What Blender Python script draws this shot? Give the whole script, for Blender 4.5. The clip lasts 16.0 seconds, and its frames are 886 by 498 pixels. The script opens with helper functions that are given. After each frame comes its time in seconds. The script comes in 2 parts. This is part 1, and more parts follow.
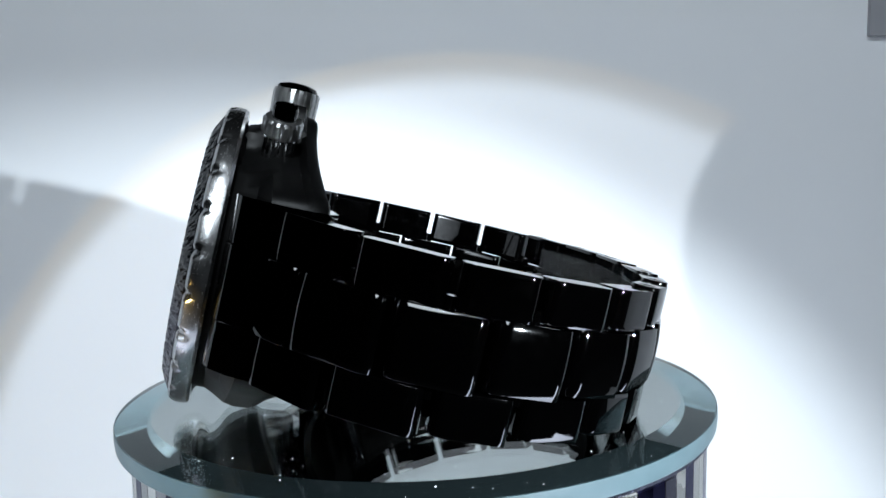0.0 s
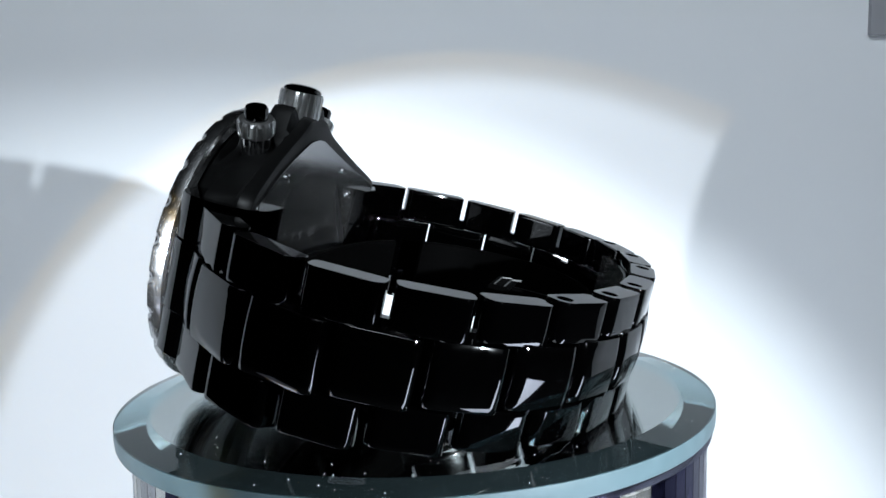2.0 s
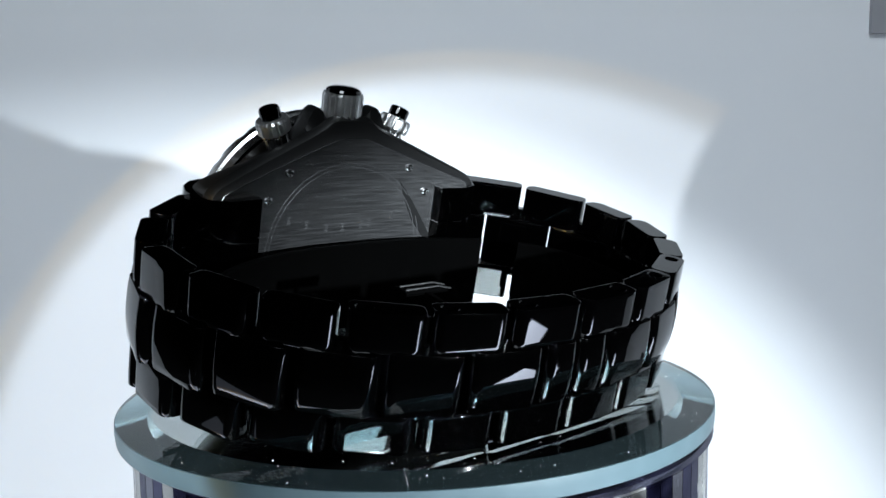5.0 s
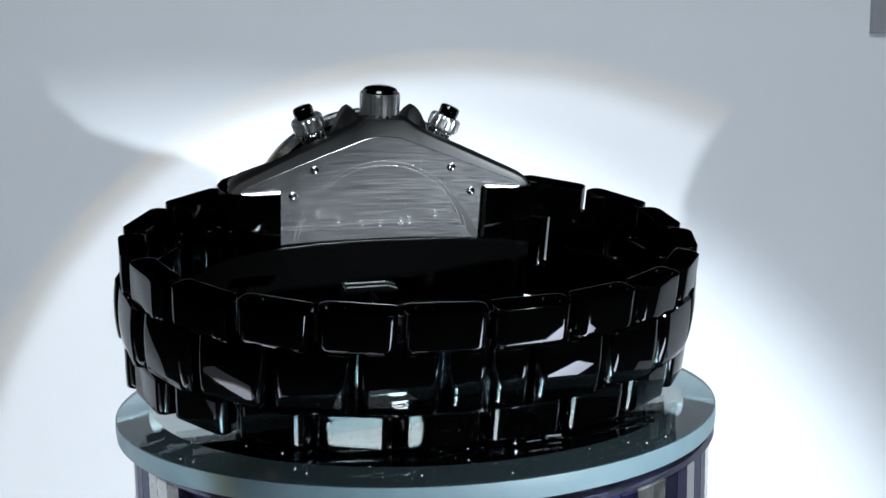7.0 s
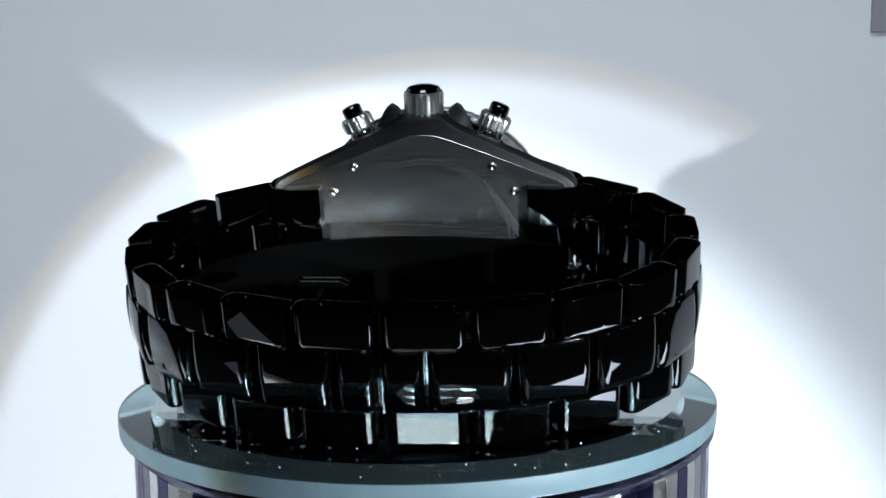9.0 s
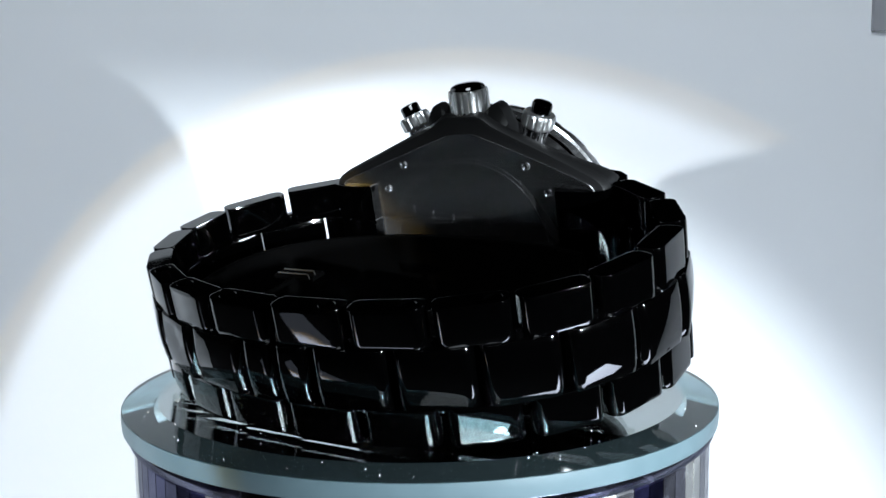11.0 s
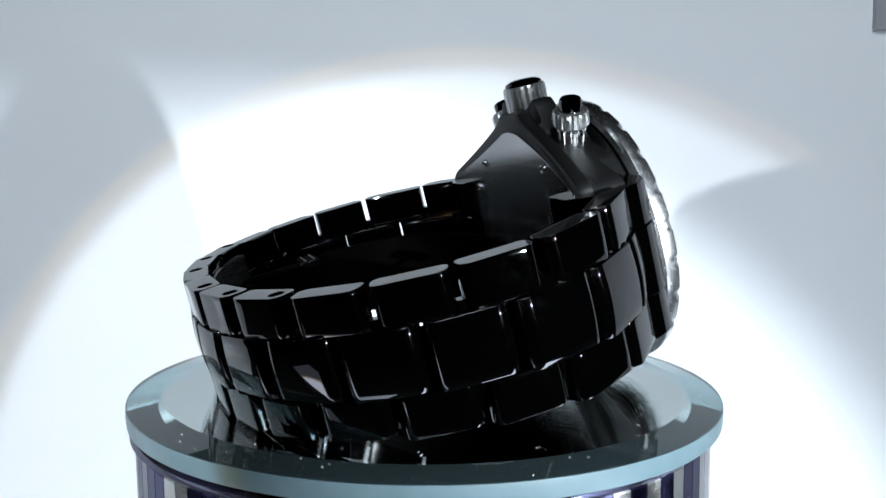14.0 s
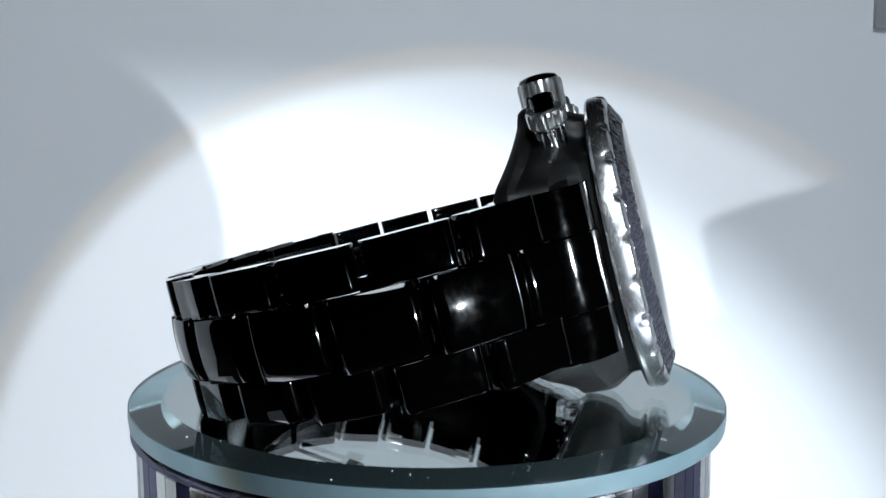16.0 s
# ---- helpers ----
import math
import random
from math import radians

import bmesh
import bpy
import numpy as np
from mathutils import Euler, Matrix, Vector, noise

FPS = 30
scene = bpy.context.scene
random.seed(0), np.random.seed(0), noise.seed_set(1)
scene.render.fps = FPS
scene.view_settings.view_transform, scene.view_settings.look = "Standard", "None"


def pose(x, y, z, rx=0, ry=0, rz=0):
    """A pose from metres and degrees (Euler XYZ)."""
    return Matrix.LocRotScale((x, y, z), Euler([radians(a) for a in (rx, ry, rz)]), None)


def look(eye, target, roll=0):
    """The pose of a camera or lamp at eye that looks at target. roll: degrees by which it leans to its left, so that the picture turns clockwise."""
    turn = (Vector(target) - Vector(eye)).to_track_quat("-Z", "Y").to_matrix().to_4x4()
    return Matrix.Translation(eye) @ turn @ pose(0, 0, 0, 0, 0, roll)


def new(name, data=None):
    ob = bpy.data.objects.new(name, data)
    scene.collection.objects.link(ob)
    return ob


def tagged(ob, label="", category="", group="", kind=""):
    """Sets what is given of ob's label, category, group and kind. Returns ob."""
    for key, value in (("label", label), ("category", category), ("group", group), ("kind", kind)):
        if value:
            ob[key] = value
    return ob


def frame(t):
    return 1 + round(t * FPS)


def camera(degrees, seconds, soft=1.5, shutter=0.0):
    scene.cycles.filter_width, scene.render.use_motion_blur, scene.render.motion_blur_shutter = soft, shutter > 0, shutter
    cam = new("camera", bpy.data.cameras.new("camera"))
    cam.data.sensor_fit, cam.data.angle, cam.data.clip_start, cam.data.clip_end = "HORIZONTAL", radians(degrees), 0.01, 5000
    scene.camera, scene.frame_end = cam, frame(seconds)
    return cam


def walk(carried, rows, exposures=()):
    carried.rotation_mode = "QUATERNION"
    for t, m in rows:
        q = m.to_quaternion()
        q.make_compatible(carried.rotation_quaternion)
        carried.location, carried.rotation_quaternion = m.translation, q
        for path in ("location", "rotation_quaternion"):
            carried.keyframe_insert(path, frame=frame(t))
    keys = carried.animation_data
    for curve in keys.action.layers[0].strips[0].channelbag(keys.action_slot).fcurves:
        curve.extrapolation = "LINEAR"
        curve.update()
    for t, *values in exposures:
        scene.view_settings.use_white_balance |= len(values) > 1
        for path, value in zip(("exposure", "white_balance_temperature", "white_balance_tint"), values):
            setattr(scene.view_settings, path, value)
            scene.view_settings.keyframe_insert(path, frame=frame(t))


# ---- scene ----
# Units below: millimetres in the plan, turned into metres by MM.
MM = 0.001
TILT = 13.5

# ---- camera ----
cam = camera(48.2, 16.0, soft=1.5)
EYE = (0.0, -129.0 * MM, 34.5 * MM)


def aim(yaw, pitch, roll):
    """Camera pose at EYE: yaw to the right, pitch down, roll, in degrees."""
    y, p = radians(yaw), radians(pitch)
    way = Vector((math.sin(y) * math.cos(p), math.cos(y) * math.cos(p), -math.sin(p)))
    return look(EYE, Vector(EYE) + way, roll)


walk(cam, [(0.0, aim(1.46, 6.89, -0.69)), (8.0, aim(1.33, 7.09, -0.69)), (16.0, aim(1.20, 7.28, -0.69))],
     exposures=[(0.0, -0.05), (2.0, 0.05), (6.5, 0.05), (9.0, 0.19), (12.5, 0.31), (14.5, 0.25), (16.0, -0.04)])

# ---- world and lamps ----
world = bpy.data.worlds.new("world")
scene.world = world
world.use_nodes = True
world.node_tree.nodes["Background"].inputs[0].default_value = (0.55, 0.6, 0.7, 1)
world.node_tree.nodes["Background"].inputs[1].default_value = 0.04


def spot(name, eye, target, watts, half, blend, radius, colour):
    data = bpy.data.lights.new(name, "SPOT")
    data.energy, data.spot_size, data.spot_blend = watts, radians(2 * half), blend
    data.shadow_soft_size, data.color = radius * MM, colour
    ob = new(name, data)
    ob.matrix_world = look(Vector(eye) * MM, Vector(target) * MM)
    return ob


WHITE = (0.85, 0.96, 1.04)
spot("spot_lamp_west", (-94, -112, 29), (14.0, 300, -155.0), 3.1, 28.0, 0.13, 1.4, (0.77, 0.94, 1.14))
# Warm, wider twin added to the west spot to colour the fringe of its pool.
spot("added_fringe_spot", (-94, -112, 29), (14.0, 300, -155.0), 0.8, 28.6, 0.02, 1.4, (1.0, 0.68, 0.2))
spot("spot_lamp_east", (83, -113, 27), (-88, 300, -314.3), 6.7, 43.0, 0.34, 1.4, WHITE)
# Unseen fill, added to raise the ambient level on the backdrop.
spot("ambient_fill_spot", (40, -350, 500), (-20, 300, 30), 7.2, 50, 0.8, 30, WHITE)
spot("soft_lamp", (-30, -350, 310), (-70, 300, -20), 3.1, 55, 0.8, 120, WHITE)

# ---- materials ----

def material(name, colour, rough=0.5, metal=0.0, **extra):
    m = bpy.data.materials.new(name)
    m.use_nodes = True
    b = m.node_tree.nodes["Principled BSDF"]
    b.inputs["Base Color"].default_value = (*colour, 1)
    b.inputs["Roughness"].default_value = rough
    b.inputs["Metallic"].default_value = metal
    for key, value in extra.items():
        b.inputs[key.replace("_", " ")].default_value = value
    return m


def grain(m, scale, low, high, bump=0.0, kind="Roughness", stretch=(1, 1, 1), distance=0.0001):
    """Noise of that scale (per metre) over a material's roughness or colour, and a fine relief."""
    t = m.node_tree
    b = t.nodes["Principled BSDF"]
    co = t.nodes.new("ShaderNodeTexCoord")
    mp = t.nodes.new("ShaderNodeMapping")
    mp.inputs["Scale"].default_value = stretch
    nz = t.nodes.new("ShaderNodeTexNoise")
    nz.inputs["Scale"].default_value = scale
    nz.inputs["Detail"].default_value = 4
    t.links.new(co.outputs["Object"], mp.inputs["Vector"])
    t.links.new(mp.outputs["Vector"], nz.inputs["Vector"])
    if kind == "Roughness":
        r = t.nodes.new("ShaderNodeMapRange")
        r.inputs["From Min"].default_value, r.inputs["From Max"].default_value = 0.3, 0.7
        r.inputs["To Min"].default_value, r.inputs["To Max"].default_value = low, high
        t.links.new(nz.outputs["Fac"], r.inputs["Value"])
        t.links.new(r.outputs["Result"], b.inputs["Roughness"])
    else:
        r = t.nodes.new("ShaderNodeMix")
        r.data_type = "RGBA"
        r.inputs["A"].default_value, r.inputs["B"].default_value = (*low, 1), (*high, 1)
        t.links.new(nz.outputs["Fac"], r.inputs["Factor"])
        t.links.new(r.outputs["Result"], b.inputs["Base Color"])
    if bump:
        bp = t.nodes.new("ShaderNodeBump")
        bp.inputs["Strength"].default_value, bp.inputs["Distance"].default_value = bump, distance
        t.links.new(nz.outputs["Fac"], bp.inputs["Height"])
        t.links.new(bp.outputs["Normal"], b.inputs["Normal"])
    return m


ceramic = grain(material("black_ceramic", (0.00006, 0.00006, 0.00007), 0.03, 0.0, IOR=1.9), 700, 0.015, 0.045)
satin = grain(material("satin_black_ceramic", (0.0022, 0.0022, 0.0023), 0.45, 0.0, IOR=1.4, Specular_IOR_Level=0.3), 9000, 0.4, 0.5)
steel = grain(material("polished_steel", (0.62, 0.62, 0.63), 0.12, 1.0), 900, 0.07, 0.2)
brushed = grain(material("brushed_steel", (0.48, 0.48, 0.49), 0.22, 1.0), 2500, 0.17, 0.25, stretch=(0.05, 1, 4))
satin_steel = grain(material("satin_steel", (0.85, 0.85, 0.85), 0.33, 1.0), 900, 0.28, 0.4)
bezel_steel = grain(material("fine_brushed_bezel_steel", (0.66, 0.66, 0.67), 0.24, 1.0), 1500, 0.2, 0.28, stretch=(1, 6, 1))
dull_metal = grain(material("dull_grey_metal", (0.1, 0.1, 0.1), 0.4, 1.0), 900, 0.35, 0.5)
engraved = material("engraved_line", (0.38, 0.38, 0.39), 0.26, 1.0)
glitter = material("black_glitter", (0.006, 0.006, 0.008), 0.1, 0.0)
paper = grain(material("white_paper", (0.80, 0.80, 0.82), 0.9), 6, (0.78, 0.79, 0.82), (0.83, 0.84, 0.86), 0.0, "Colour")
grey_card = grain(material("grey_card", (0.30, 0.30, 0.32), 0.8), 40, (0.28, 0.28, 0.30), (0.33, 0.33, 0.35), 0.0, "Colour")
pale_card = grain(material("pale_card", (0.27, 0.27, 0.31), 0.8), 60, (0.25, 0.25, 0.29), (0.29, 0.29, 0.33), 0.0, "Colour")
dust = material("white_dust", (0.7, 0.7, 0.7), 0.5)
mirror = material("mirror_silver", (0.93, 0.95, 0.95), 0.0, 1.0)
glass = material("mirror_glass", (0.90, 0.97, 0.96), 0.0, 0.0, Transmission_Weight=1.0, IOR=1.5)
bevel_glass = material("bevel_glass", (0.55, 0.82, 0.88), 0.02, 0.0, Transmission_Weight=0.994, IOR=1.5)
edge_glass = grain(material("ground_glass_edge", (0.1, 0.18, 0.22), 0.3), 400, (0.018, 0.028, 0.032), (0.026, 0.038, 0.043), 0.0, "Colour")
crystal = material("sapphire_crystal", (1, 1, 1), 0.0, 0.0, Transmission_Weight=1.0, IOR=1.6)
collar_plastic = grain(material("black_plastic", (0.0003, 0.0003, 0.0003), 0.5, 0.0, IOR=1.03), 300, 0.45, 0.6)
dark = material("dark_recess", (0.01, 0.01, 0.012), 0.4)
chrome_tile = grain(material("mirror_tile_chrome", (0.5, 0.51, 0.56), 0.2, 1.0), 300, 0.14, 0.3)
tree = chrome_tile.node_tree
info, ramp = tree.nodes.new("ShaderNodeObjectInfo"), tree.nodes.new("ShaderNodeValToRGB")
ramp.color_ramp.elements[0].position, ramp.color_ramp.elements[0].color = 0.4, (0.05, 0.05, 0.14, 1)
ramp.color_ramp.elements[1].position, ramp.color_ramp.elements[1].color = 0.8, (0.80, 0.80, 0.78, 1)
tree.links.new(info.outputs["Random"], ramp.inputs["Fac"])
tree.links.new(ramp.outputs["Color"], tree.nodes["Principled BSDF"].inputs["Base Color"])
plastic = grain(material("dark_blue_plastic", (0.02, 0.02, 0.05), 0.35), 800, 0.25, 0.45)
room_wall = grain(material("dim_wall_paint", (0.006, 0.006, 0.007), 0.8), 3, (0.005, 0.005, 0.006), (0.008, 0.008, 0.009), 0.0, "Colour")


# ---- mesh helpers ----
def part(name, bm, mat, parent=None, label="", smooth=True):
    """Links a bmesh (millimetres) as one mesh object, under a thing or part."""
    bmesh.ops.scale(bm, vec=(MM, MM, MM), verts=bm.verts)
    bmesh.ops.recalc_face_normals(bm, faces=bm.faces)
    me = bpy.data.meshes.new(name)
    bm.to_mesh(me)
    bm.free()
    me.materials.append(mat)
    if smooth:
        me.shade_smooth()
        me.set_sharp_from_angle(angle=radians(32))
    ob = new(name, me)
    if parent:
        ob.parent = parent
    if label:
        tagged(ob, label)
    return ob


def loft(bm, rings, cap=True):
    """Skins closed rings of equal length."""
    vs = [[bm.verts.new(p) for p in r] for r in rings]
    n = len(vs[0])
    for a, b in zip(vs, vs[1:]):
        for i in range(n):
            bm.faces.new((a[i], a[(i + 1) % n], b[(i + 1) % n], b[i]))
    if cap:
        bm.faces.new(vs[0][::-1])
        bm.faces.new(vs[-1])
    return vs


def lathe(profile, n=96, axis="z", cap=True, wave=None):
    """A turned body from (radius, height) pairs; wave(angle, k) adds to the radius."""
    bm = bmesh.new()
    rings = []
    for k, (r, h) in enumerate(profile):
        ring = []
        for i in range(n):
            a = 2 * math.pi * i / n
            q = r + (wave(a, k) if wave else 0)
            ring.append((q * math.cos(a), q * math.sin(a), h) if axis == "z" else (q * math.cos(a), h, q * math.sin(a)))
        rings.append(ring)
    loft(bm, rings, cap)
    return bm


def tube_ring(profile, n=96, axis="z", wave=None):
    """A turned ring: the profile is a closed loop."""
    bm = lathe(list(profile) + [profile[0]], n, axis, False, wave)
    bmesh.ops.remove_doubles(bm, verts=bm.verts, dist=1e-5)
    return bm


def moved(bm, m):
    bmesh.ops.transform(bm, matrix=m, verts=bm.verts)
    return bm


def at(x, y, z):
    return Matrix.Translation((x, y, z))


def empty(name, label, category, group=""):
    return tagged(new(name), label, category, group)


# ---- setting ----
def build_setting():
    # one white sheet: table, sweep, back wall and the two wings that come forward
    bm = bmesh.new()
    prof = [(-260, -160), (-90, -160)]
    for i in range(1, 9):
        a = math.pi / 2 * i / 8
        prof.append((-40 + 40 * math.sin(a), -120 - 40 * math.cos(a)))
    prof += [(0, -60), (0, 60), (0, 120), (0, 165)]
    plan = [(-430, 100), (-430, 160)]
    for i in range(1, 9):
        a = math.pi / 2 * i / 8
        plan.append((-310 - 120 * math.cos(a), 180 + 120 * math.sin(a)))
    plan += [(x, 300) for x in range(-240, 1, 80)]
    plan = plan + [(-x, y) for x, y in plan[-2::-1]]
    rows = []
    for i, (x, y) in enumerate(plan):
        x0, y0 = plan[max(i - 1, 0)]
        x1, y1 = plan[min(i + 1, len(plan) - 1)]
        n = Vector((-(y1 - y0), x1 - x0, 0)).normalized()
        # the unseen wings are raised above the back, as white for the case back to reflect
        rise = min(max((abs(x) - 250) / 150, 0), 1)
        rows.append([bm.verts.new((x + n.x * q * (0.9 if abs(x) > 300 else 1.0), y + n.y * q, z + max(z - 60, 0) * 2.4 * rise)) for q, z in prof])
    for a, b in zip(rows, rows[1:]):
        for k in range(len(prof) - 1):
            bm.faces.new((a[k], b[k], b[k + 1], a[k + 1]))
    ob = part("backdrop", bm, paper)
    tagged(ob, "white paper sweep behind the turntable, softly lit", "backdrop", kind="structure")
    s = ob.modifiers.new("thickness", "SOLIDIFY")
    s.thickness, s.offset = 0.0008, -1
    b = bmesh.new()
    loft(b, [[(194, 296, 72), (280, 296, 72), (280, 296, 160), (194, 296, 160)], [(194, 299, 72), (280, 299, 72), (280, 299, 160), (194, 299, 160)]])
    tagged(part("panel", b, grey_card, smooth=False), "grey card edge on the white backdrop", "panel", kind="structure")
    # Unseen reflector cards, added to give the links bright shapes to mirror.
    for name, x0, x1 in (("reflector_card", -120, -20), ("reflector_card", 26, 100)):
        b = bmesh.new()
        loft(b, [[(x0, -64, -42), (x1, -64, -42), (x1, -46, -42), (x0, -46, -42)], [(x0, -64, -44), (x1, -64, -44), (x1, -46, -44), (x0, -46, -44)]])
        tagged(part(name, b, pale_card, smooth=False), "unseen light grey reflector card on a dark plinth before the turntable", "card", kind="structure")
        b = bmesh.new()
        q0, q1 = x0 + 4, x1 - 4
        loft(b, [[(q0, -62, -44), (q1, -62, -44), (q1, -48, -44), (q0, -48, -44)], [(q0, -62, -160.5), (q1, -62, -160.5), (q1, -48, -160.5), (q0, -48, -160.5)]])
        tagged(part("plinth", b, room_wall, smooth=False), "unseen dark plinth under the reflector card", "plinth", kind="structure")
    # dim room round it
    def slab(name, lo, hi, label):
        b = bmesh.new()
        bmesh.ops.create_cube(b, size=1)
        for v in b.verts:
            v.co = Vector([lo[i] + (v.co[i] + 0.5) * (hi[i] - lo[i]) for i in range(3)])
        o = part(name, b, room_wall, smooth=False)
        return tagged(o, label, "room", kind="structure")
    slab("floor", (-1500, -1500, -180), (1500, 1500, -160.8), "dim grey floor under the table sheet")
    slab("ceiling", (-1500, -1500, 1500), (1500, 1500, 1520), "dim grey ceiling of the dark room")
    slab("wall_north", (-1500, 1500, -160.8), (1500, 1520, 1500), "dim grey wall of the dark room")
    slab("wall_south", (-1500, -1520, -160.8), (1500, -1500, 1500), "dim grey wall of the dark room")
    slab("wall_east", (1500, -1500, -160.8), (1520, 1500, 1500), "dim grey wall of the dark room")
    slab("wall_west", (-1520, -1500, -160.8), (-1500, 1500, 1500), "dim grey wall of the dark room")


# ---- round mirror and stand ----
def build_mirror():
    disc = empty("round_mirror", "round glass mirror plate with a pale teal edge", "mirror")
    R, r, t = 38.4, 34.1, 0.3
    part("glass", lathe([(0.01, t), (r, t)], 180, cap=False), glass, disc, "clear mirror glass")
    part("bevel", lathe([(r, t), (R, -0.25), (R, -0.35)], 180, cap=False), bevel_glass, disc, "teal tinted glass bevel")
    part("edge", tube_ring([(R - 0.1, -0.32), (R + 0.05, -0.35), (R + 0.1, -1.3), (R, -2.4), (R - 0.08, -2.5), (R - 0.12, -2.4)], 180), edge_glass, disc, "pale teal ground glass edge")
    part("silvering", lathe([(0.01, -1.9), (R - 0.14, -1.9), (R - 0.14, -2.5), (0.01, -2.5)], 180), mirror, disc, "silvered mirror back")
    # specks of dust on the glass
    rng = random.Random(5)
    bm = bmesh.new()
    for i in range(80):
        a, q = rng.uniform(0, 2 * math.pi), rng.uniform(29, 37.6)
        h = t if q < r else t - 0.55 * (q - r) / (R - r)
        s = rng.uniform(0.025, 0.06)
        bmesh.ops.create_icosphere(bm, subdivisions=1, radius=s, matrix=Matrix.Translation((q * math.cos(a), q * math.sin(a), h + s * 0.8)))
    tagged(part("dust", bm, dust, disc), "fine white specks of dust on the glass", kind="stuff")
    return disc


def build_stand():
    stand = empty("turntable_stand", "round turntable stand faced with narrow mirror strips", "turntable")
    part("rim", tube_ring([(35, -2.7), (37.2, -2.75), (37.7, -3.1), (37.2, -3.5), (35, -3.5)], 180), chrome_tile, stand, "thin chrome rim")
    part("drum", lathe([(0.01, -2.8), (36.2, -2.8), (36.2, -12.5), (34.5, -14.5), (30, -15.5), (30, -27), (44, -28.5), (44, -159.9), (0.01, -159.9)], 120), plastic, stand, "dark blue plastic drum")
    n = 92
    for i in range(n):
        a = 2 * math.pi * i / n
        w = 2 * math.pi * 37.0 / n / 2 - 0.08
        bm = bmesh.new()
        prof = [(36.25, -3.4), (37.0, -3.5), (37.1, -3.8), (37.1, -11.6), (36.8, -12.3), (36.25, -12.4)]
        loft(bm, [[(q, -w, h) for q, h in prof], [(q, w, h) for q, h in prof]])
        part("mirror_strip", moved(bm, Matrix.Rotation(a, 4, "Z")), chrome_tile, stand, smooth=False)
    return stand


# ---- the watch: x along the strap, y out of the dial, z to the crown ----
def outline(points, n=192, soft=1):
    """Polar radii of a right half outline mirrored to the left; points run from 12 to 6 on the crown side."""
    full = points + [(-x, z) for x, z in points[::-1]]
    res = []
    for i in range(n):
        a = 2 * math.pi * i / n
        d = (math.cos(a), math.sin(a))
        best = 0
        for (x0, z0), (x1, z1) in zip(full, full[1:] + full[:1]):
            ex, ez = x1 - x0, z1 - z0
            den = d[0] * ez - d[1] * ex
            if abs(den) < 1e-9:
                continue
            r = (x0 * ez - z0 * ex) / den
            u = (x0 * d[1] - z0 * d[0]) / den
            if r > 0 and -1e-6 <= u <= 1 + 1e-6:
                best = max(best, r)
        res.append(best)
    for _ in range(soft):
        res = [(res[i - 1] + 2 * res[i] + res[(i + 1) % n]) / 4 for i in range(n)]
    return res


def polar_ring(radii, y, grow=0.0, limit=None):
    n = len(radii)
    out = []
    for i, r in enumerate(radii):
        a = 2 * math.pi * i / n
        q = r + grow
        if limit:
            q = min(q, limit)
        out.append((q * math.cos(a), y, q * math.sin(a)))
    return out


BACK = [(0.0, 19.2), (3.0, 19.2), (3.8, 18.6), (4.7, 17.9), (6.5, 17.0), (20.9, 10.8), (22.0, 9.8), (22.0, -9.8), (20.9, -10.8), (4.5, -17.0), (2.5, -17.7), (0.0, -17.8)]
MID = [(0.0, 18.0), (3.2, 18.2), (3.7, 20.4), (5.2, 20.5), (6.4, 18.2), (7.2, 15.4), (12.4, 13.2), (19.5, 10.9), (21.6, 10.0), (21.9, 9.0), (21.9, -9.0), (21.6, -10.0), (19.5, -11.6), (12.4, -15.2), (4.0, -17.4), (0.0, -17.6)]
PLATE = [(0.0, 16.6), (2.2, 16.4), (4.5, 15.6), (20.2, 9.9), (20.7, 9.0), (20.7, -9.0), (20.2, -9.9), (4.5, -15.6), (2.2, -16.4), (0.0, -16.6)]


def loop_point(phi):
    """A point of the bracelet's middle line in plan, and its outward normal."""
    c, d = math.cos(phi), math.sin(phi)
    a, b, p = (34.7, 25.8, 1.08) if d > 0 else (34.7, 27.6, 0.93)
    skew = 1.5 * max(0.0, -d)
    x = a * math.copysign(abs(c) ** p, c) + skew
    y = -27.2 + b * math.copysign(abs(d) ** p, d)
    nx, ny = math.copysign(abs(c) ** (2 - p), c) / a, math.copysign(abs(d) ** (2 - p), d) / b
    s = math.hypot(nx, ny)
    return x, y, nx / s, ny / s


def loop_table():
    """Arc length against angle, from x = -18 beside the case round the clasp to x = +18."""
    start = math.pi - math.acos(19.5 / 34.7)
    phis = np.linspace(start, 2 * math.pi + math.pi - start, 2001)
    pts = np.array([loop_point(p)[:2] for p in phis])
    arc = np.concatenate([[0], np.cumsum(np.hypot(*np.diff(pts, axis=0).T))])
    return phis, arc


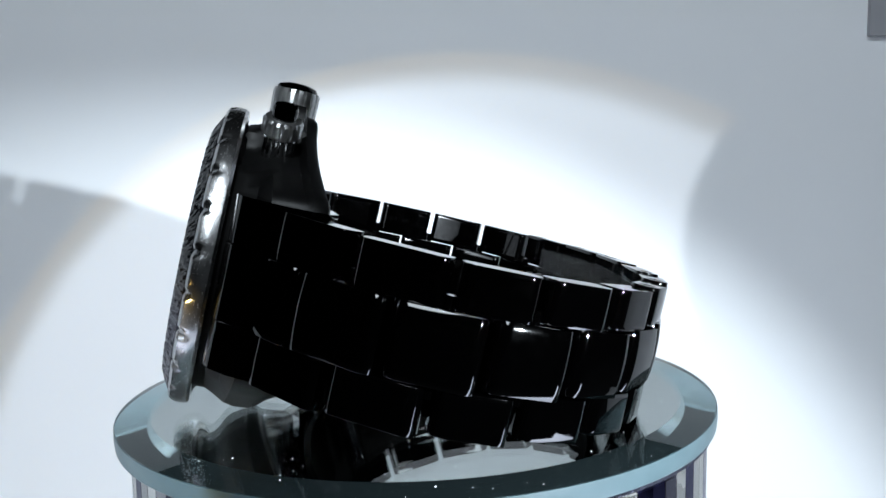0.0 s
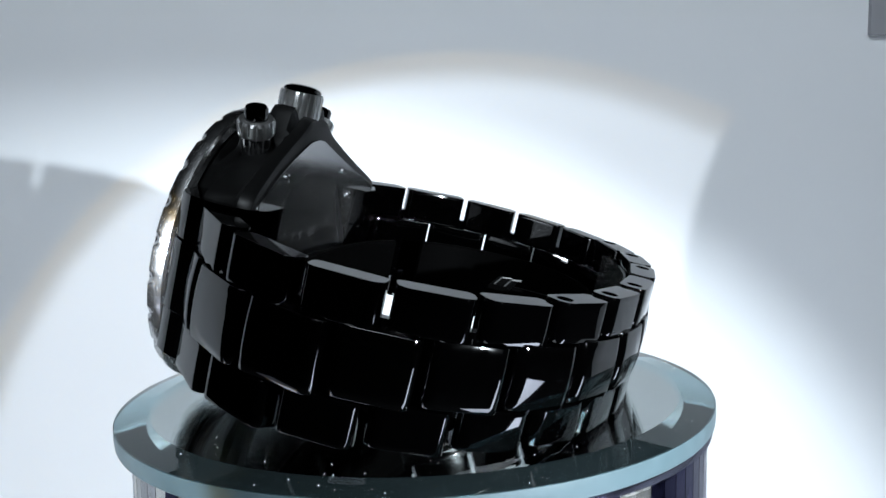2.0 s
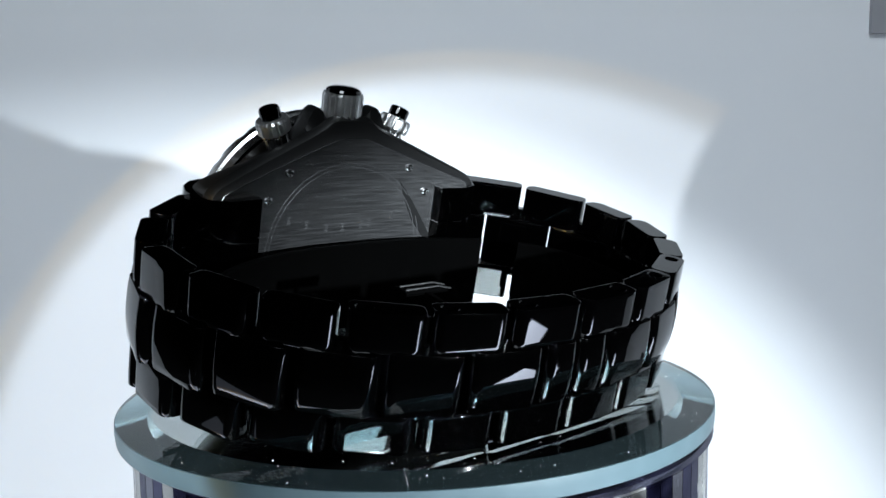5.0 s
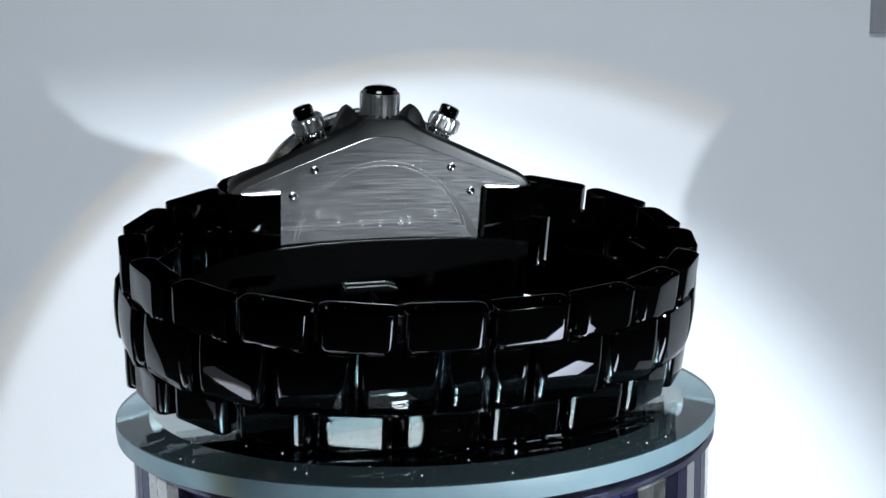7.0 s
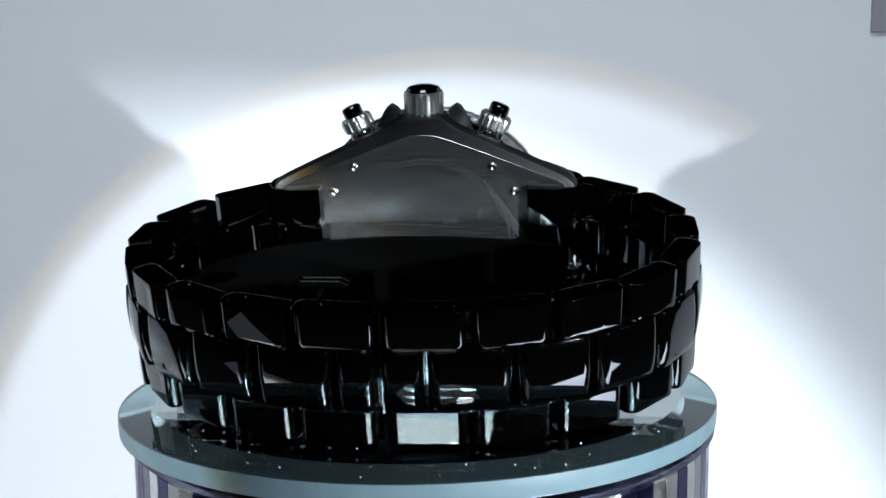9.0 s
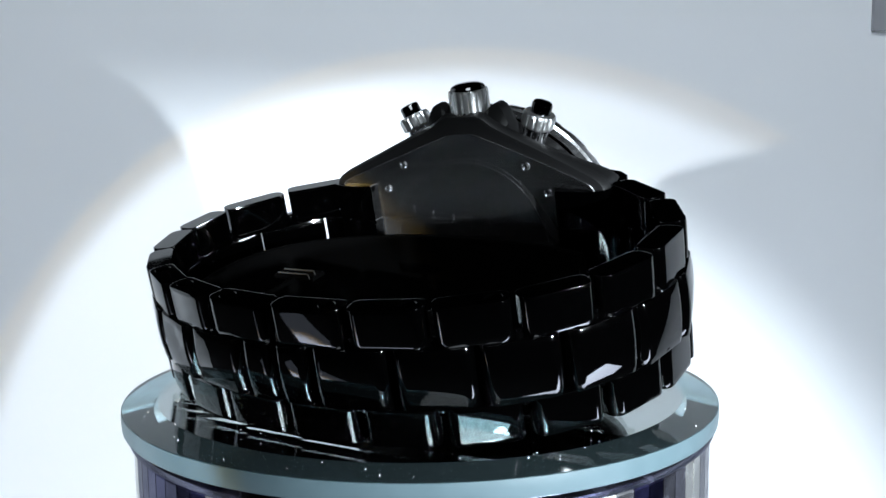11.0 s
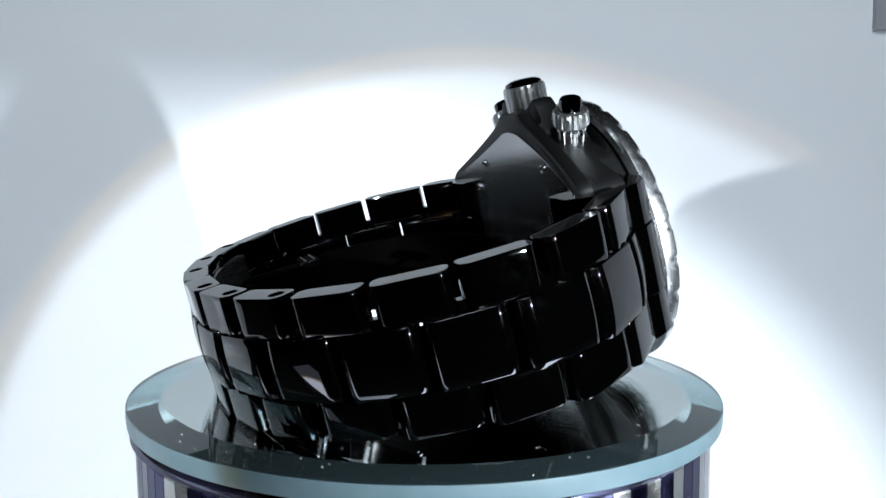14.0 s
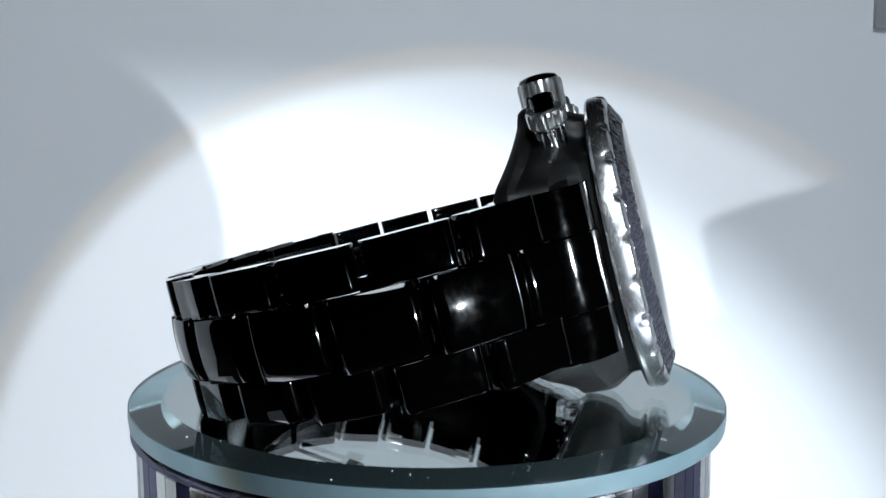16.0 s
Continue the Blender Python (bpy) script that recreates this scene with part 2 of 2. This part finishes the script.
def link_mesh(length, thick, z0, z1, belly=0.0, hole=None):
    """One link: x along the strap, y outwards, z across; pill-shaped ends and crisp rims.
    belly: how far the outer face falls off towards its rims; hole: x of a pin hole in the upper rim."""
    bm = bmesh.new()
    h, t = length / 2, thick / 2
    ro, ri = min(1.25, h * 0.5), min(0.9, h * 0.4)
    base = []
    for cx, cy, r, a0 in ((h - ro, t - ro, ro, 0), (-h + ro, t - ro, ro, 90), (-h + ri, -t + ri, ri, 180), (h - ri, -t + ri, ri, 270)):
        for k in range(6):
            q = radians(a0 + 18 * k)
            base.append((cx + r * math.cos(q), cy + r * math.sin(q)))
    mid, span = (z0 + z1) / 2, (z1 - z0) / 2
    rings = []
    for z, k in ((z0, 0.09), (z0, 0.03), (z0 + 0.009, 0.009), (z0 + 0.03, 0.0), *((z0 + (z1 - z0) * i / 8, 0.0) for i in range(1, 8)), (z1 - 0.03, 0.0), (z1 - 0.009, 0.009), (z1, 0.03), (z1, 0.09)):
        fall = belly * abs((z - mid) / span) ** 2
        rings.append([(x * (h - k) / h, y * (t - k) / t - (fall if y > 0 else 0), z) for x, y in base])
    if hole is not None:
        for r, z in ((0.98, z1), (0.9, z1 - 0.06), (0.82, z1 - 0.06), (0.82, z1 - 1.6)):
            ring = []
            a0 = math.atan2(base[0][1], base[0][0] - hole)
            for j in range(len(base)):
                a = a0 + 2 * math.pi * j / len(base)
                ring.append((hole + r * math.cos(a), r * math.sin(a) - belly, z))
            rings.append(ring)
    loft(bm, rings)
    return bm


def bend(bm):
    """Bends the rear of the case towards the wrist near the lugs."""
    for v in bm.verts:
        w = min(1.0, max(0.0, (-3.0 - v.co.y) / 6.5))
        v.co.y -= 2.4 * w * (v.co.x / 22.0) ** 2
    return bm


def fan(bm, ring, steps):
    """Closes a ring with shrinking rings, so that the cover can bend."""
    last = ring
    for k in range(1, steps + 1):
        f = 1 - k / (steps + 1)
        cur = [bm.verts.new((v.co.x * f, v.co.y, v.co.z * f)) for v in ring]
        n = len(cur)
        for i in range(n):
            bm.faces.new((last[i], last[(i + 1) % n], cur[(i + 1) % n], cur[i]))
        last = cur
    bm.faces.new(last)


def build_watch():
    watch = empty("wrist_watch", "black ceramic chronograph wrist watch with closed bracelet lying on its side", "watch")
    # case body
    back, mid, plate = outline(BACK), outline(MID), outline(PLATE)
    n = len(back)
    bm = bmesh.new()
    rings = [polar_ring(back, -9.9, -0.9), polar_ring(back, -9.7, -0.35), polar_ring(back, -9.2, 0.0), polar_ring(back, -8.4, 0.15),
             polar_ring(mid, -7.9, 0.0), polar_ring(mid, -6.2, 0.05), polar_ring(mid, -5.2, -0.2), polar_ring(mid, -4.2, -0.9, 18.2),
             polar_ring(mid, -3.0, -1.6, 17.5), polar_ring(mid, -2.0, -1.6, 17.1), polar_ring([16.8] * n, -1.6), polar_ring([16.6] * n, -1.0)]
    loft(bm, rings)
    bend(bm)
    part("case", bm, satin, watch, "satin black ceramic case with crown guards")
    # back plate with screws, ring and marks
    bm = bmesh.new()
    vs = loft(bm, [polar_ring(plate, -9.7), polar_ring(plate, -10.2), polar_ring(plate, -10.25, -0.05), polar_ring(plate, -10.25, -0.12)], cap=False)
    fan(bm, vs[-1], 8)
    bend(bm)
    cover = part("case_back", bm, brushed, watch, "brushed steel case back")
    for sx in (-1, 1):
        for sz in (-1, 1):
            for x, z in ((10.0, 12.1), (13.1, 8.5)):
                s = lathe([(0.55, -10.2), (0.55, -10.5), (0.4, -10.6), (0.2, -10.45), (0.01, -10.45)], 16, "y")
                part("screw", moved(s, at(sx * x, -2.4 * (x / 22.0) ** 2, sz * z)), steel, cover, "small polished screw")
    for q in (12.4, 13.0):
        part("ring_line", bend(tube_ring([(q - 0.06, -10.2), (q + 0.06, -10.2), (q + 0.06, -10.29), (q - 0.06, -10.29)], 96, "y")), engraved, cover)
    for x in (-9.4, -6.4, -3.0, -0.2, 2.9, 4.2, 8.0):
        for k in range(3):
            bm = bmesh.new()
            bmesh.ops.create_cube(bm, size=1)
            bmesh.ops.scale(bm, vec=(0.55 if k != 1 else 0.35, 0.06, 0.28), verts=bm.verts)
            part("engraved_mark", moved(bm, at(x, -10.27 - 2.4 * (x / 22.0) ** 2, 3.2 + 0.05 * x * x * 0.4 + k * 0.42)), engraved, cover, smooth=False)
    # bezel
    def scoop(a, k):
        w = ((a * 24 / (2 * math.pi)) % 1.0) - 0.5
        depth = (0, 0, 0, 0.0, 0.08, 0.6, 1.0, 0.4, 0)[k] if k < 9 else 0
        return -depth * max(0.0, 1 - abs(w) / 0.17)
    prof = [(17.3, -1.5), (18.3, -1.45), (18.6, -1.1), (18.65, -0.5), (18.6, 0.2), (18.4, 0.8), (18.0, 1.1), (17.4, 1.2), (17.2, 0.8)]
    bezel = part("bezel", tube_ring(prof, 24 * 20, "y", scoop), bezel_steel, watch, "polished steel bezel with scalloped grip")
    rng = random.Random(7)
    bm = tube_ring([(17.35, 1.1), (17.25, 1.3), (16.8, 1.55), (16.3, 1.82), (15.8, 2.08), (15.2, 2.35), (14.8, 2.35), (14.7, 1.0), (17.2, 0.9)], 420, "y")
    for v in bm.verts:
        if v.co.y > 1.2:
            v.co += Vector([rng.uniform(-0.07, 0.07) for _ in range(3)])
    part("insert", bm, glitter, bezel, "black sparkling ring set with fine stones", smooth=False)
    part("dial", lathe([(0.01, 0.6), (14.9, 0.6), (14.9, 0.9), (0.01, 0.9)], 96, "y"), dark, watch, "black dial")
    part("crystal", lathe([(0.01, 2.2), (14.6, 2.0), (14.7, 2.4), (10, 2.75), (5, 2.9), (0.01, 2.95)], 96, "y"), crystal, watch, "clear domed crystal")
    # crown
    def knurl(a, k):
        return (0, 0, 0.0, -0.32, -0.42, -0.42, 0, 0, 0)[min(k, 8)] * (1 if math.cos(18 * a) > 0.45 else 0)
    cm = at(0, -6.6, 0)
    crown = part("crown", moved(lathe([(0.01, 17.2), (1.6, 17.2), (1.7, 18.4), (2.6, 18.5), (2.85, 18.8), (2.9, 21.8), (2.75, 22.2), (2.5, 22.25), (0.01, 22.25)], 216, "z", wave=knurl), cm), satin_steel, watch, "fluted steel crown")
    part("cap", moved(lathe([(0.01, 22.2), (2.5, 22.2), (2.5, 22.45), (2.3, 22.75), (1.7, 23.0), (0.9, 23.12), (0.01, 23.15)], 64), cm), ceramic, crown, "domed black cap")
    # pushers
    for sx in (-1, 1):
        m = at(sx * 9.2, -5.6, 15.2) @ Matrix.Rotation(radians(22 * sx), 4, "Y")
        def flute(a, k):
            return -0.2 * max(0.0, math.cos(14 * a)) if k in (2, 3) else 0
        p = part("pusher", moved(lathe([(0.01, 1.4), (2.1, 1.4), (2.35, 1.7), (2.35, 3.1), (2.1, 3.45), (1.5, 3.5), (0.01, 3.5)], 112, wave=flute), m), satin_steel, watch, "fluted steel pusher")
        part("stem", moved(lathe([(0.01, -2.6), (1.6, -2.6), (1.75, -1.2), (1.85, 1.0), (1.6, 1.42), (0.01, 1.45)], 112, wave=flute), m), steel, p, "narrow fluted steel stem")
        part("button", moved(lathe([(0.01, 3.3), (1.45, 3.45), (1.45, 4.75), (1.3, 5.0), (0.9, 5.12), (0.01, 5.15)], 36), m), ceramic, p, "black button")
    # bracelet
    phis, arc = loop_table()
    total = arc[-1]
    half_joints = [3.8, 14.4, 24.6, 33.4, 42.1, 50.7, 59.4, 68.1]
    joints = half_joints + [total / 2] + [total - q for q in half_joints[::-1]]
    def place(s0):
        phi = float(np.interp(s0, arc, phis))
        x, y, nx, ny = loop_point(phi)
        lift = 1.8 * (max(0.0, -y - 6) / 48) ** 1.5 + 0.012 * x
        return Matrix(((ny, nx, 0, x), (-nx, ny, 0, y), (0, 0, 1, lift), (0, 0, 0, 1))), y
    def half(y):
        return 9.3 - 1.5 * min(1, max(0, (-y - 8) / 36))
    # two rows of outer links, three on each side of the clasp with adjusting pins
    for i, (s0, s1) in enumerate(zip(joints, joints[1:])):
        m, y = place((s0 + s1) / 2)
        w = half(y)
        gap = 0.85 if not 6 <= i <= 9 else 0.6
        pinned = (2.3 if i < 8 else -2.3) if 5 <= i <= 10 else None
        part("outer_link", moved(link_mesh(s1 - s0 - gap, 3.2, 0.445 * w, w, 0.04, pinned), m), ceramic, watch)
        part("outer_link", moved(link_mesh(s1 - s0 - gap, 3.2, -w, -0.445 * w, 0.04), m), ceramic, watch)
    # middle row, half a step on, with a short pair at the clasp seam
    ends = [joints[0] - 3.4] + joints + [total - joints[0] + 3.4]
    for i in range(1, len(ends) - 1):
        lo, hi = (ends[i - 1] + ends[i]) / 2, (ends[i] + ends[i + 1]) / 2
        pieces = ((lo, hi),) if i != 9 else ((lo, ends[i]), (ends[i], hi))
        for q0, q1 in pieces:
            m, y = place((q0 + q1) / 2)
            w = 0.435 * half(y)
            part("middle_link", moved(link_mesh(q1 - q0 - 0.4, 3.7, -w, w, 0.3), m @ at(0, 0.3, 0)), ceramic, watch)
    # pins across the strap that hold the rows together
    for q in joints[1:-1]:
        m, y = place(q)
        bm = bmesh.new()
        bmesh.ops.create_cone(bm, cap_ends=True, segments=12, radius1=0.7, radius2=0.7, depth=2 * half(y) - 7.0)
        part("pin", moved(bm, m), ceramic, watch)
    # end pieces in three rows that fill the lugs up to the bezel
    for sx in (-1, 1):
        for lo, hi, out, tip in ((4.2, 9.4, 0.0, -2.3), (-4.1, 4.1, 0.3, -2.1), (-9.4, -4.2, 0.0, -2.3)):
            bm = bmesh.new()
            prof = [(14.7, -10.4), (15.0, -13.0), (19.2, -13.3), (21.8, -12.3), (23.0 + out, -10.2), (23.2 + out, -7.6), (22.3 + out, -4.9),
                    (20.6 + out, -3.0), (18.9, tip), (15.5, tip)]
            loft(bm, [[(sx * x, y, z) for x, y in prof] for z in (lo, hi)])
            bmesh.ops.bevel(bm, geom=[e for e in bm.edges if abs(e.verts[0].co.z - e.verts[1].co.z) < 1e-4], offset=0.06, segments=1, affect="EDGES")
            part("end_link", bm, ceramic, watch)
    # folding clasp blade inside
    bm = bmesh.new()
    rings = []
    for k in range(25):
        s0 = total * (0.34 + 0.30 * k / 24)
        m, y = place(s0)
        rings.append([m @ Vector(p) for p in ((0, -1.75, -5.5), (0, -1.75, 6.2), (0, -2.1, 6.2), (0, -2.1, -5.5))])
    loft(bm, rings)
    part("clasp_blade", bm, brushed, watch, "curved steel blade of the folding clasp")
    return watch


def build_holder():
    """An open black collar inside the closed bracelet, with a small tongue."""
    holder = empty("watch_holder", "open black plastic collar holding the watch bracelet in shape", "watch holder")
    bm = bmesh.new()
    rings = []
    for i in range(97):
        a = radians(50 + 345 * i / 96)
        c, d = math.cos(a), math.sin(a)
        ring = []
        for inset, z in ((0, None), (0, 2.2), (0.15, 2.4), (0.75, 2.4), (0.9, 2.2), (0.9, None)):
            x = (29.6 - inset) * math.copysign(abs(c) ** 0.85, c) + 0.5 - 0.5 * d
            y = -31.8 + (18.2 - inset) * math.copysign(abs(d) ** 0.85, d)
            # the lower rim stays level over the glass while the watch leans
            low = -10.2 - 5.0 * (y + 13.6) / 36.4
            ring.append((x, y, low if z is None else z + 1.2 * (max(0.0, -y - 6) / 48) ** 1.5))
        rings.append(ring)
    loft(bm, rings)
    part("collar", bm, collar_plastic, holder)
    bm = bmesh.new()
    prof = [(-49.6, 2.6), (-49.0, 2.6), (-48.6, 5.2), (-47.8, 5.7), (-40.0, 5.7), (-40.0, 6.1), (-48.2, 6.1), (-49.2, 5.5)]
    loft(bm, [[(x, y, z) for y, z in prof] for x in (-8.9, -8.3)])
    loft(bm, [[(x, y, z) for y, z in ((-40.6, 5.8), (-38.3, 5.8), (-38.2, 6.1), (-38.4, 6.35), (-40.5, 6.35), (-40.7, 6.1))] for x in (-11.6, -5.5)])
    tongue = part("tongue", bm, collar_plastic, holder)
    bm = bmesh.new()
    rail = [(-11.3, -38.9), (-6.6, -38.9), (-5.6, -39.9)]
    for off in (0.0, -1.2):
        for (x0, y0), (x1, y1) in zip(rail, rail[1:]):
            loft(bm, [[(x, y + off + dy, 6.4 + dz) for dy, dz in ((-0.06, -0.1), (0.06, -0.1), (0.06, 0.08), (-0.06, 0.08))] for x, y in ((x0, y0), (x1, y1))])
    part("rim", bm, dull_metal, tongue, "thin metal rim", smooth=False)
    return holder


build_setting()
mirror_disc = build_mirror()
stand = build_stand()
watch = build_watch()
holder = build_holder()

# ---- things that move ----
TURN = [(0.0, 82.7), (1.0, 70.8), (2.0, 58.8), (3.0, 46.0), (4.0, 33.3), (5.2, 19.9), (6.5, 5.8), (7.5, -5.7), (8.5, -17.4), (9.2, -25.8),
        (10.2, -38.0), (11.3, -51.8), (12.0, -61.0), (13.0, -73.8), (14.0, -88.0), (15.0, -103.2), (16.0, -119.0)]


def motions():
    rest = pose(0, 0, 0, 0, 0, 15.6) @ pose(-1.3 * MM, 26.7 * MM, 19.4 * MM, TILT, 0, 0)
    lean = Vector((-0.0105, 0.0176, 1)).to_track_quat("Z", "Y").to_matrix().to_4x4()
    seat = Matrix.Translation((-0.59 * MM, 0.31 * MM, 0)) @ lean
    for thing, m in ((watch, rest), (holder, rest), (mirror_disc, seat), (stand, pose(0, 0, 0))):
        walk(thing, [(t, pose(0, 0, 0, 0, 0, a) @ m) for t, a in TURN])


motions()
